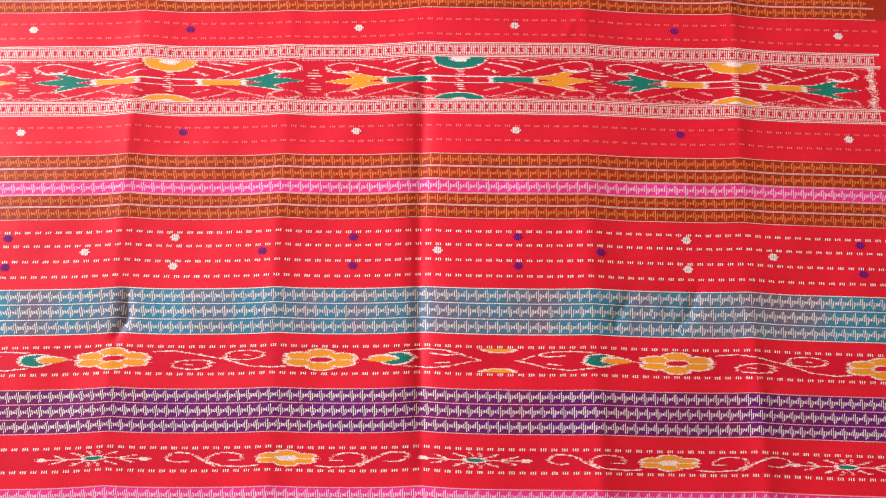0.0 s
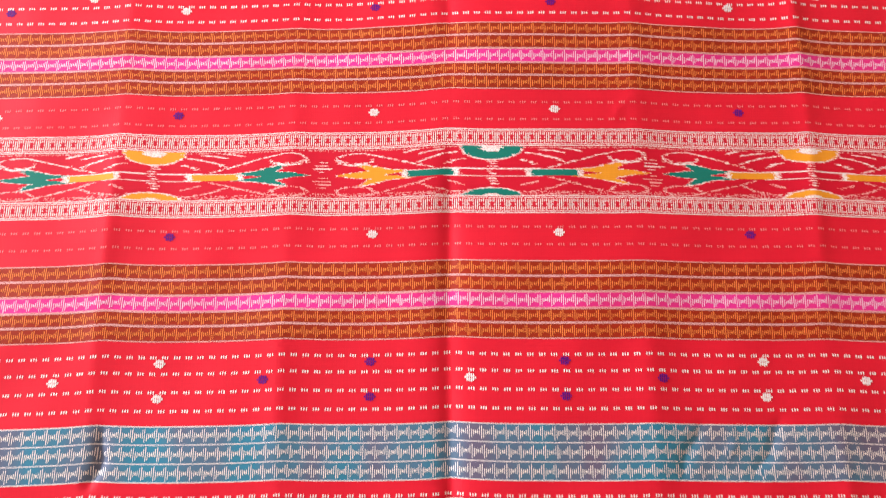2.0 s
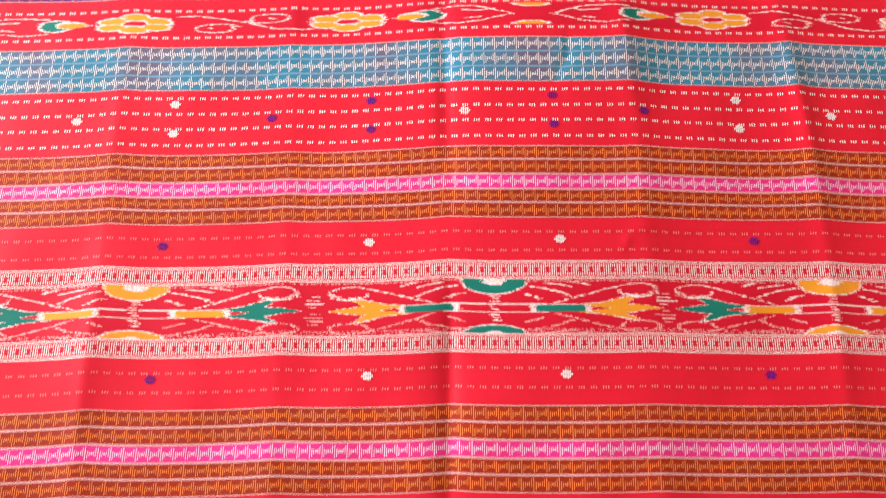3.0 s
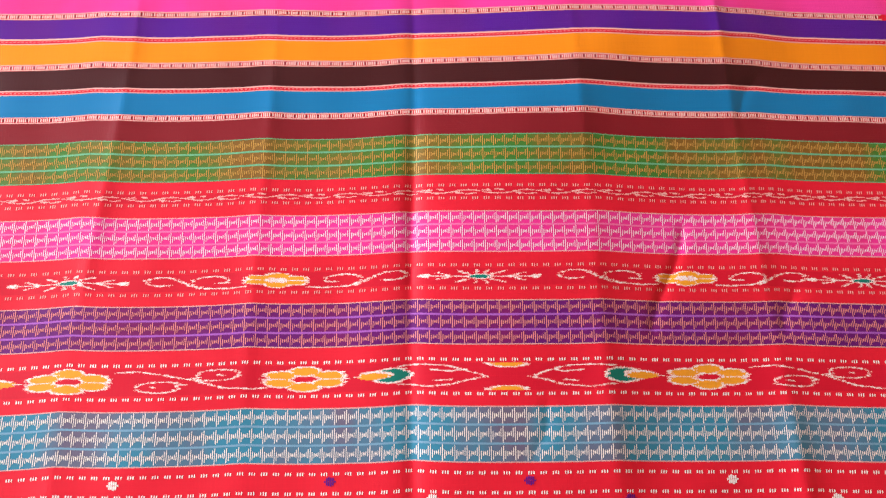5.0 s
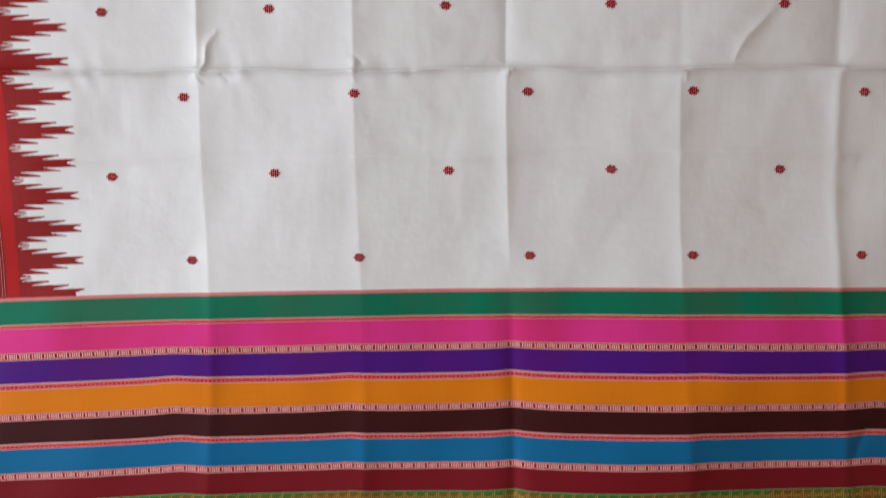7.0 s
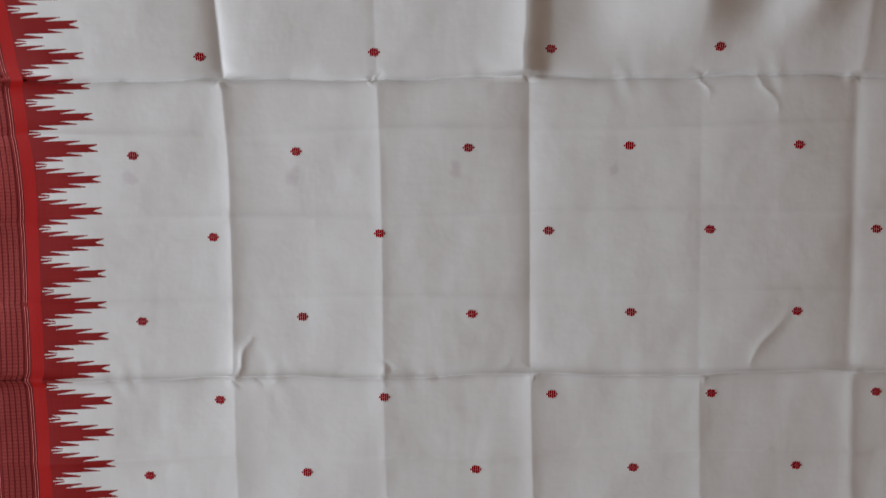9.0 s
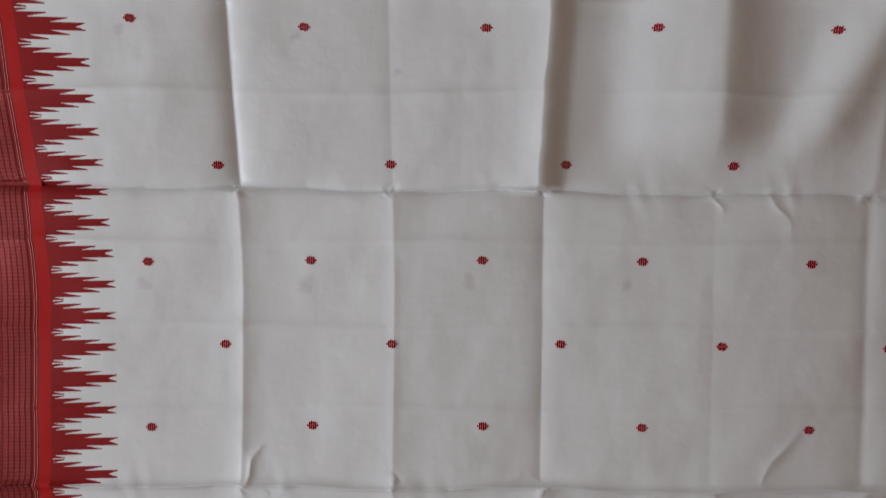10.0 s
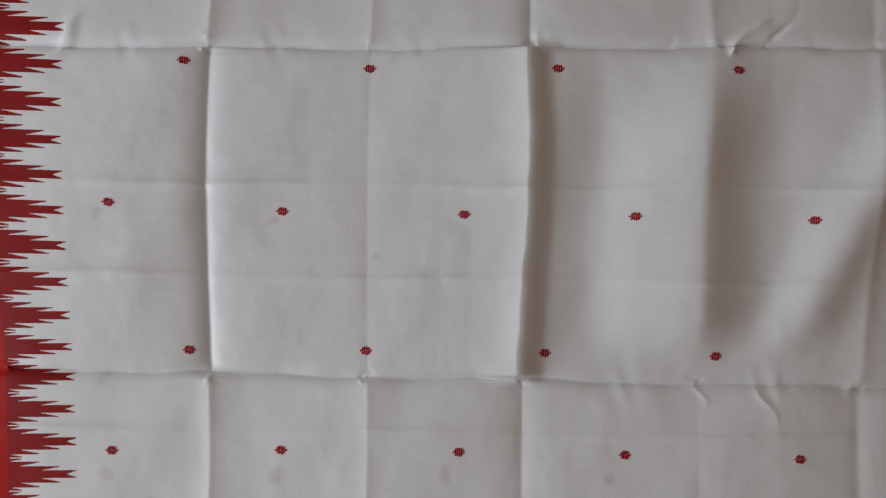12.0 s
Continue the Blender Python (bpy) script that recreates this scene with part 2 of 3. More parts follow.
def relief(x, y):
    """Height of the cloth over the floor: fold creases, slack and puckers."""
    z = -0.002 + 0 * x
    # slack
    body, end = step(y, 0.2, 0.9), 1 - step(y, 0.74, 0.95)
    z = z + (1 - 0.75 * end) * (0.0022 * np.sin(9.1 * x + 1.3 * np.sin(3.1 * y) + 0.4) + 0.0016 * np.sin(17.3 * x - 4.1 * y + 1.0))
    z = z + 0.0014 * np.sin(13.7 * y + 5.2 * x + 2.0) * step(y, 0.7, 1.2) + 0.0008 * np.sin(41 * y - 23 * x) * np.sin(19 * x + 7 * y)
    for kx, ky, ph in ((61, 23, 0.3), (-47, 58, 1.9), (88, -31, 4.0), (29, 77, 5.1), (113, 19, 2.2)):
        z = z + 0.00003 * np.sin(2.7 * ky * x - 2.9 * kx * y + 3 * ph + 1.5 * np.sin(31 * x + 17 * y)) * step(y, 0.8, 0.9)
        z = z + 0.00011 * np.sin(kx * x + ky * y + ph + 1.2 * np.sin(7 * y + ph) + 1.1 * np.sin(9 * x))
    s = [step(y - (f[0] + f[1] * x), -0.006, 0.006) for f in FOLDS]
    zone = [1 - s[0], s[0] * (1 - s[1]), s[1] * (1 - s[2]), s[2]]
    # edge hollow and long swell, added to shade the end piece's sides, brighten its middle
    z = z + end * (0.006 * np.exp(-((x + 0.52) / 0.20) ** 2) + (0.009 + 0.008 * step(y, 0.0, 0.30)) * np.exp(-((x - 0.19 - 0.13 * step(y, 0.60, 0.80)) / 0.16) ** 2))
    # broken lengthwise slack of the end piece
    for k, q, ph in ((37, 5.0, 0.2), (53, -8.0, 1.7), (78, 11.0, 3.9), (24, 9.0, 5.0)):
        z = z + end * 0.020 / k * np.sin(k * x + 1.3 * np.sin(q * y + ph) + ph) * np.clip(np.sin(q * 1.3 * y + 2.1 * ph + 4 * x), 0, 1)
    # lengthwise creases: place in the end piece, place in the body, signed height in each zone between the cross folds, width
    for xa, xb, h, w, e in ((-0.268, -0.222, (0.0036, 0.0062, -0.0100, 0.004), 0.018, 0.006), (-0.085, -0.068, (0.0038, 0.005, -0.002, 0.003), 0.026, 0.010),
                            (0.081, 0.083, (0.0070, -0.0062, 0.0, -0.006), 0.020, 0.004), (0.277, 0.255, (0.0050, -0.0014, 0.0, 0.004), 0.026, 0.012),
                            (0.458, 0.413, (0.0075, -0.006, 0.004, -0.004), 0.024, 0.007)):
        e = 0.0012 + (e - 0.0012) * (1 - body)
        xc = xa + (xb - xa) * body + 0.10 * (xb + 0.065) * step(y, 1.25, 1.70) + 0.002 * np.sin(11 * y)
        amp = sum(k * q for k, q in zip(h, zone))
        if xa == 0.081:  # turns from a groove in the end piece to a ridge in the body
            amp = amp * (1 - 2.7 * end)
        lift = 0.0012 if xa < 0.1 else 0.0010
        part_end = end * (0.55 + 0.35 * step(y, 0.4, 0.6) + 0.3 * np.sin(9 * y + 40 * xa) + 0.2 * np.sin(23 * y + 17 * xa))
        z = z + amp * (1 - 0.4 * body * zone[0] - 0.25 * zone[1]) * (1 - end + part_end) * ((0.45 - 0.27 * end) * tent(x - xc, w, e) + (0.26 + 0.20 * end) * tent(x - xc, 0.0085, 0.8 * e)) + lift * end * np.exp(-((x - xc) / 0.042) ** 2)
    d = x - 0.083 - 0.0148 * step(y, 1.25, 1.70) - 0.0025 * np.sin(17 * y) - 0.0005 * np.sin(67 * y) - 0.0004 * np.sin(151 * y + 1)
    z = z + 0.0115 * zone[2] * np.where(d < -0.004, np.exp((d + 0.004) / 0.030), 1 - step(d, -0.004, 0.027))
    # cross folds
    for (f, m), h in zip(FOLDS, (0.0080, -0.0100, -0.0100)):
        dy = y - (f + m * x + 0.0015 * np.sin(23 * x) + 0.0006 * np.sin(71 * x))
        z = z + h * 0.48 * tent(dy, 0.0055, 0.0008) + np.sign(h) * 0.0034 * tent(dy, 0.0020, 0.0004)
        z = z + 0.0005 * np.sin(170 * x + 3 * np.sin(37 * x) + 60 * f + 90 * dy) * np.clip(np.sin(43 * x + 9 * f), 0, 1) ** 2 * tent(dy, 0.014, 0.002)
    # short puckers where the folds cross
    if np.max(y) > 1.0:
        for xa, ya, xb, yb, h in CROSSINGS:
            z = z + ridge(x, y, xa, ya, xb, yb, h, 0.0028)
    z = z - 0.010 * step(y, 1.712, 1.85)
    # faint pressed lines of the folded length
    for f in (0.985, 1.148, 1.232, 1.318, 1.47, 1.565):
        z = z + 0.0030 * tent(y - (f - 0.012 * x + 0.002 * np.sin(15 * x + 30 * f)), 0.0055, 0.0010) * (0.6 + 0.4 * np.sin(19 * x + 40 * f))
    for f in (-0.30, -0.145, 0.004, 0.035, 0.165, 0.335):
        z = z + 0.0003 * tent(x - f - 0.05 * f * step(y, 1.25, 1.7) - 0.002 * np.sin(13 * y + 9 * f), 0.008, 0.0015) * step(y, 0.85, 0.95) * np.sin(7.3 * y + 31 * f)
    # broad soft ridge in the body
    mid = step(y, 1.375, 1.44) * (1 - 0.6 * step(y, 1.60, 1.71)) * (1 - step(y, 1.69, 1.725))
    d = x - 0.264 - 0.10 * (y - 1.49) - 0.003 * np.sin(19 * y)
    z = z + 0.019 * mid * np.where(d < 0, np.exp(-(np.abs(d) / (0.046 + 0.040 * (1 - step(y, 1.44, 1.69)))) ** 1.6), np.exp(-(np.abs(d) / 0.038) ** 1.5)) - 0.0065 * mid * np.exp(-((d + 0.105) / 0.038) ** 2) - 0.004 * mid * np.exp(-((d - 0.075) / 0.04) ** 2)
    z = z + 0.014 * mid * np.exp(-((x - 0.435 - 0.6 * (y - 1.55)) / 0.036) ** 2)
    # small puckers, bent
    for xa, ya, xb, yb, h, w in ((0.305, 1.072, 0.345, 1.128, 0.0028, 0.006), (0.318, 1.365, 0.336, 1.330, 0.0022, 0.004),
                                 (-0.395, 1.712, -0.375, 1.745, 0.0040, 0.006), (-0.262, -0.245, -0.253, -0.195, -0.0110, 0.006), (-0.222, 1.072, -0.205, 1.11, 0.0035, 0.005),
                                 (0.322, 0.43, 0.362, 0.535, -0.0075, 0.006), (0.30, -0.236, 0.318, -0.194, -0.0055, 0.007), (0.372, -0.236, 0.402, -0.188, -0.0055, 0.007), (0.345, -0.225, 0.352, -0.200, 0.0030, 0.006), (0.20, 0.31, 0.215, 0.36, -0.0035, 0.006), (0.455, 0.43, 0.47, 0.47, -0.005, 0.008), (0.25, 0.12, 0.27, 0.142, 0.0025, 0.005), (0.43, 0.66, 0.46, 0.71, -0.003, 0.008)):
        dx, dy = xb - xa, yb - ya
        t = np.clip(((x - xa) * dx + (y - ya) * dy) / (dx * dx + dy * dy), 0, 1)
        d = np.hypot(x - xa - t * dx + 0.003 * np.sin(6 * t + 40 * xa), y - ya - t * dy)
        z = z + 0.6 * h * tent(d, 0.7 * w, 0.0012) * (0.3 + 0.7 * np.sin(np.pi * np.clip(t * 0.8 + 0.1, 0, 1)))
    return np.maximum(z, -0.0165)


def place(u, v):
    """From the weave's own measure to the floor: the cloth is pulled a little askew."""
    u, v = np.asarray(u, float), np.asarray(v, float)
    wide = 1 + 0.138 * step(v, 1.25, 1.70)
    x = -0.065 + (u + 0.065) * wide - 0.030 * step(u, 0.3, 0.65) * step(v, 0.2, 0.7) * (1 - step(v, 0.80, 0.86))
    pull = -0.0022 + sum(0.85 * k * tent(x - c, 0.030, 0.006) for c, k in ((-0.262, 0.0034), (-0.083, 0.0024), (0.081, 0.0034), (0.275, 0.0016), (0.455, 0.0024)))
    y = v + pull * (1 - step(v, 0.76, 0.84)) + 0.05 * np.clip(-u - 0.1, 0, 1) * step(v, 1.40, 1.54) - 0.022 * (u - 0.02) ** 2 - 0.010 * u * step(v, 0.3, 1.0)
    return x, y


def drape(u, v, lift=0.0):
    x, y = place(u, v)
    return np.stack([x, y, relief(x, y) + lift], -1)


U0, U1, V0, V1 = -0.50, 0.70, -0.62, 2.15
saree = tagged(new("saree"), "creased red, striped and off-white silk saree spread on floor", "saree")


def link(name, verts, faces, mats, index=None, parent=None, label="", kind="", smooth=True):
    me = bpy.data.meshes.new(name)
    me.from_pydata(np.asarray(verts).tolist(), [], np.asarray(faces).tolist())
    for m in mats:
        me.materials.append(M[m])
    if index is not None:
        me.polygons.foreach_set("material_index", np.asarray(index, np.int32).ravel())
    me.polygons.foreach_set("use_smooth", np.full(len(me.polygons), smooth))
    me.update()
    ob = new(name, me)
    ob.parent = parent or saree
    return tagged(ob, label, kind=kind)


def sheet(name, mat, v0, v1, label="", u0=U0, u1=U1, du=0.0032, dv=0.004, index=None, mats=None, parent=None, fine_u=(), fine_v=()):
    """A strip of the cloth, draped; index: which yarn each cell of the weave shows."""
    if index is None:
        nu, nv = max(2, round((u1 - u0) / du)), max(2, math.ceil((v1 - v0) / dv))
    else:
        nv, nu = index.shape
    us, vs = np.linspace(u0, u1, nu + 1), np.linspace(v0, v1, nv + 1)
    if len(fine_u):
        us = np.unique(np.concatenate([us] + [np.arange(c - r, c + r, d) for c, r, d in fine_u]))
        vs = np.unique(np.concatenate([vs] + [np.arange(c - r, c + r, d) for c, r, d in fine_v]))
        nu, nv = len(us) - 1, len(vs) - 1
    uu, vv = np.meshgrid(us, vs)
    p = drape(uu, vv).reshape(-1, 3)
    i = (np.arange(nv)[:, None] * (nu + 1) + np.arange(nu)[None, :]).ravel()
    f = np.stack([i, i + 1, i + nu + 2, i + nu + 1], -1)
    return link(name, p, f, mats or [mat], index, parent, label)


def marks(name, mat, quads, parent, label="", lift=0.00032):
    """Raised weft marks: rows of (u, v, half width, half height, lean)."""
    q = np.asarray(quads, float)
    u, v, a, b, s = q.T
    cu = np.stack([u - a - s, u + a - s, u + a + s, u - a + s], -1)
    cv = np.stack([v - b, v - b, v + b, v + b], -1)
    p = drape(cu, cv, lift).reshape(-1, 3)
    return link(name, p, np.arange(len(p)).reshape(-1, 4), [mat], None, parent, label, "stuff")


def thread_line(name, mat, v, half, parent, u0=U0 + 0.05, u1=0.637):
    us = np.linspace(u0, u1, 290)
    p = np.concatenate([drape(us, 0 * us + v - half, 0.0003), drape(us, 0 * us + v + half, 0.0003)])
    n = len(us)
    i = np.arange(n - 1)
    return link(name, p, np.stack([i, i + 1, i + n + 1, i + n], -1), [mat], None, parent)


PITCH = 0.0116
UE = 0.634  # where the patterned end piece meets the far selvedge


def chain_row(v, h, mat, parent, phase=0.0, tall=1.0):
    """Supplementary-weft chain: spindle groups of upright floats with a knot between them."""
    rows = []
    u = -0.47 + phase
    while u < UE - 0.01:
        for du, s, dv in ((-0.0039, 0.36, 0.02), (-0.0020, 0.64, 0.08), (0.0, tall, 0.0), (0.0020, 0.64, -0.08), (0.0039, 0.36, -0.02)):
            j = random.uniform(-0.00012, 0.00012)
            rows.append((u + du + j, v + dv * h, 0.00041 * random.uniform(0.8, 1.15), h * 0.36 * s * random.uniform(0.9, 1.06), 0.00012))
        rows += [(u + 0.0058, v, 0.00075, h * 0.055, 0), (u + 0.0058, v, 0.0003, h * 0.10, 0)]
        u += PITCH
    return marks("chain_weave", mat, rows, parent)


def dash_row(v, parent, mat="cream", h=0.0014, u0=-0.47):
    rows = []
    u = u0
    while u < UE:
        for k in range(3):
            rows.append((u + k * 0.0024 + random.uniform(-0.0001, 0.0001), v + random.uniform(-0.0001, 0.0001), (0.00062 if mat == "cream" else 0.0005) * random.uniform(0.85, 1.1), h * random.uniform(0.9, 1.1), 0.0001))
        u += PITCH
    return marks("dash_weave", mat, rows, parent)


def buti(u, v, mat, name="buti_motif", w=0.0052, h=0.0045, label=""):
    """A small eight-petalled woven flower of stepped floats, slightly proud of the ground."""
    rows = []
    for du, dv, b in ((-0.95, 0, 0.2), (-0.58, 0.40, 0.38), (-0.58, -0.40, 0.38), (-0.2, 0.5, 0.46), (-0.2, -0.42, 0.40), (0.2, 0.42, 0.40), (0.2, -0.5, 0.46), (0.58, 0.40, 0.38), (0.58, -0.40, 0.38), (0.95, 0, 0.2)):
        rows.append((u + du * w, v + dv * h, 0.13 * w, b * h, 0.02 * w))
    q = np.asarray(rows)
    uu, vv, a, b, s = q.T
    cu = np.stack([uu - a - s, uu + a - s, uu + a * 1.2, uu + a + s, uu - a + s, uu - a * 1.2], -1)
    cv = np.stack([vv - b, vv - b, vv, vv + b, vv + b, vv], -1)
    top = drape(cu, cv, 0.0005).reshape(-1, 3)
    low = drape(uu + (cu.T - uu) * 1.03, vv + (cv.T - vv) * 1.02, 0.0001).transpose(1, 0, 2).reshape(-1, 3)
    n = len(rows)
    faces = [list(range(6 * i, 6 * i + 6)) for i in range(n)]
    for i in range(n):
        for k in range(6):
            l = (k + 1) % 6
            faces.append([6 * i + k, 6 * i + l, 6 * n + 6 * i + l, 6 * n + 6 * i + k][::-1])
    me = bpy.data.meshes.new(name)
    me.from_pydata(np.concatenate([top, low]).tolist(), [], faces)
    me.materials.append(M[mat])
    ob = new(name, me)
    ob.parent = saree
    return tagged(ob, label)


# ---- ikat drawing: cells of the weave ----
class Weave:
    """A strip of resist-dyed weave; each cell shows one yarn. Edges feather along the weft."""

    def __init__(self, u0, u1, v0, v1, cell_u=0.0010, cell_v=0.00075, mats=("crimson", "cream", "ochre", "leaf", "blush"), feather=1.35):
        self.u0, self.u1, self.v0, self.v1, self.mats = u0, u1, v0, v1, list(mats)
        self.nu, self.nv = round((u1 - u0) / cell_u), round((v1 - v0) / cell_v)
        self.c = np.zeros((self.nv, self.nu), np.int32)
        rng = np.random.default_rng(7)
        us = u0 + (np.arange(self.nu) + 0.5) * (u1 - u0) / self.nu
        vs = v0 + (np.arange(self.nv) + 0.5) * (v1 - v0) / self.nv
        self.u, self.v = np.meshgrid(us, vs)
        self.u = self.u + feather * (rng.normal(0, 0.0010, (self.nv, 1)) + rng.normal(0, 0.0007, self.u.shape))
        self.rng = rng

    def ink(self, mask, mat, density=1.0):
        if density < 1:
            mask = mask & (self.rng.random(mask.shape) < density)
        self.c[mask] = self.mats.index(mat)

    def oval(self, u, v, a, b, mat, rim=0.0, cut=None):
        d = ((self.u - u) / (a + rim)) ** 2 + ((self.v - v) / (b + rim * 0.5)) ** 2
        self.ink(d < 1, mat)

    def line(self, pts, mat, wu=0.0013, wv=0.00055, density=1.0, behind=False):
        """A run of strokes, broader along the weft than across it."""
        hit = np.zeros(self.c.shape, bool)
        for (ua, va), (ub, vb) in zip(pts[:-1], pts[1:]):
            lo, hi = min(ua, ub) - 0.004, max(ua, ub) + 0.004
            n = max(2, int(math.hypot(ub - ua, vb - va) / 0.0006))
            cols = (self.u[0] > lo) & (self.u[0] < hi)
            su, sv = self.u[:, cols], self.v[:, cols]
            part = np.zeros(su.shape, bool)
            for t in np.linspace(0, 1, n):
                part |= ((su - ua - t * (ub - ua)) / wu) ** 2 + ((sv - va - t * (vb - va)) / wv) ** 2 < 1
            hit[:, cols] |= part
        self.ink(hit & (self.c == 0) if behind else hit, mat, density)

    def poly(self, pts, mat):
        inside = np.zeros(self.c.shape, bool)
        for (ua, va), (ub, vb) in zip(pts, pts[1:] + pts[:1]):
            if va == vb:
                continue
            cross = ((va > self.v) != (vb > self.v)) & (self.u < (ub - ua) * (self.v - va) / (vb - va) + ua)
            inside ^= cross
        self.ink(inside, mat)

    def outlined(self, pts, mat, grow=0.0035):
        cu, cv = sum(p[0] for p in pts) / len(pts), sum(p[1] for p in pts) / len(pts)
        for g in (-grow, grow):
            self.poly([(p[0] + g, p[1]) for p in pts], "cream")
        self.poly([(cu + (p[0] - cu) * 1.03, cv + (p[1] - cv) * 1.12) for p in pts], "cream")
        self.poly(pts, mat)

    def cloth(self, name, label):
        if "blush" in self.mats and self.u1 > UE:
            self.c[self.u > UE] = 0
        if "blush" in self.mats:  # half-dyed yarn where a pale patch meets the red
            pale, soft = self.mats.index("cream"), self.mats.index("blush")
            for shift in (-1, 1):
                near = (self.c == pale) & (np.roll(self.c, shift, 1) == 0)
                self.c[near & (self.rng.random(self.c.shape) < 0.9)] = soft
            self.c[(self.c == pale) & (self.rng.random(self.c.shape) < 0.28)] = soft
        return sheet(name, None, self.v0, self.v1, label, self.u0, self.u1, index=self.c, mats=self.mats)


def curl(cu, cv, ru, rv, a0, turns, n=26, shrink=0.75, flip=1):
    return [(cu + flip * ru * (1 - shrink * t) * math.cos(a0 + turns * 2 * math.pi * t), cv + rv * (1 - shrink * t) * math.sin(a0 + turns * 2 * math.pi * t)) for t in np.linspace(0, 1, n)]


def fish_band(v0, v1):
    w = Weave(U0, U1, v0, v1)
    mid, h = (v0 + v1) / 2 - 0.002, (v1 - v0) / 2
    for c, sun, tail, bar in ((-0.575, "leaf", "ochre", "leaf"), (-0.228, "ochre", "leaf", "ochre"), (0.125, "leaf", "ochre", "leaf"), (0.458, "ochre", "leaf", "ochre")):
        k = 1.0 if c < 0.3 else 0.96
        for f in (-1, 1):
            if c > 0.4 and f > 0:
                k = 0.93
            def at(du, dv):
                return (c + f * du * k, mid + dv * h)
            # forked fins, upper and lower
            w.outlined([at(0.164, -0.02), at(0.146, 0.08), at(0.128, 0.15), at(0.142, 0.46), at(0.124, 0.36), at(0.106, 0.20), at(0.080, 0.12), at(0.098, 0.05), at(0.114, -0.02), at(0.098, -0.07), at(0.080, -0.14), at(0.108, -0.22), at(0.124, -0.36), at(0.140, -0.47), at(0.127, -0.18), at(0.146, -0.11)], tail, 0.0014)
            # body bar
            w.outlined([at(0.040, 0.13), at(0.088, 0.13), at(0.088, -0.13), at(0.040, -0.13)], bar, 0.006)
            w.line([at(0.006, 0.15), at(0.05, 0.15)], "cream")
            w.line([at(0.006, -0.15), at(0.05, -0.15)], "cream")
            # whisker that rises to a curl
            w.line([at(0.060, 0.20), at(0.085, 0.45), at(0.115, 0.75), at(0.135, 0.90)] + [at(0.142 + 0.019 * math.cos(q), 0.64 + 0.25 * math.sin(q)) for q in np.linspace(1.7, -3.2, 16)], "cream", 0.0014)
            w.line([at(0.128, 0.52), at(0.145, 0.40), at(0.158, 0.62)], "cream", 0.0013)
            w.line([at(0.060, -0.20), at(0.085, -0.45), at(0.115, -0.72), at(0.135, -0.86)] + [at(0.142 + 0.019 * math.cos(q), -0.68 - 0.2 * math.sin(q)) for q in np.linspace(1.7, -3.2, 16)], "blush", 0.002, density=0.75)
            # rays by the sun
            for (a, b, p, q) in ((0.036, 0.80, 0.062, 0.62), (0.030, 0.52, 0.046, 0.34), (0.050, 0.92, 0.075, 0.80), (0.075, 0.98, 0.092, 0.86), (0.062, 0.62, 0.074, 0.45)):
                w.line([at(a, b), at((a + p) / 2, (b + q) / 2 + 0.03), at(p, q)], "cream", 0.0021)
                w.line([at(a, -b), at(p, -q)], "blush", 0.0022, density=0.7)
        # half suns at the band's edges
        for e, r in ((1, 0.52), (-1, 0.41)):
            w.oval(c, mid + e * h, 0.033, h * r * 0.98, "cream")
            w.oval(c, mid + e * h * 1.02, 0.031, h * r * 0.93, sun)
            w.oval(c, mid + e * h, 0.011, h * 0.16, "cream")
        for r in np.linspace(-0.45, 0.45, 10):
            w.line([(c - 0.0042 * random.uniform(0.5, 1.2), mid + r * h), (c + 0.0042 * random.uniform(0.5, 1.2), mid + r * h)], "cream", 0.0012, 0.0005)
    for c in (-0.402, -0.051, 0.292):
        for e in (1, -1):
            for i, half in enumerate((0.003, 0.009, 0.006, 0.003)):
                r = e * (0.13 + 0.13 * i)
                w.line([(c - half, mid + r * h), (c + half, mid + r * h)], "cream" if e > 0 else "blush", 0.001, 0.0005)
    for e, n in ((1, 2), (-1, 3)):
        for i in range(n):
            w.line([(U0, mid + 0.002 + e * (h - 0.0008 - 0.0016 * i * (1 if e < 0 else 0.8))), (UE, mid + 0.002 + e * (h - 0.0008 - 0.0016 * i * (1 if e < 0 else 0.8)))], "blush", 0.001, 0.00042, density=0.4, behind=True)
    # fringe of undyed yarn at the selvedge
    w.ink((w.u > 0.618 + 0.005 * np.sin(w.v * 4000) ** 2) & (w.u < 0.629), "cream", 0.7)
    return w.cloth("ikat_band", "red ikat band with fish, tails and half suns in cream, ochre and green")


def daisy(w, u, v, a, b, core="crimson"):
    six = [(math.cos(q), math.sin(q)) for q in (0.45, 1.57, 2.69, 3.59, 4.71, 5.83)]
    for cx, sy in six:
        w.oval(u + 0.62 * a * cx, v + 0.62 * b * sy, 0.42 * a, 0.42 * b, "cream")
    for cx, sy in six:
        w.oval(u + 0.62 * a * cx, v + 0.62 * b * sy, 0.33 * a, 0.32 * b, "ochre")
    w.line([(u - 1.0 * a, v), (u - 0.45 * a, v)], "cream", 0.001, 0.0005)
    w.line([(u + 0.45 * a, v), (u + 1.0 * a, v)], "cream", 0.001, 0.0005)
    w.oval(u, v, 0.36 * a, 0.30 * b, "cream")
    w.oval(u, v, 0.29 * a, 0.23 * b, core)


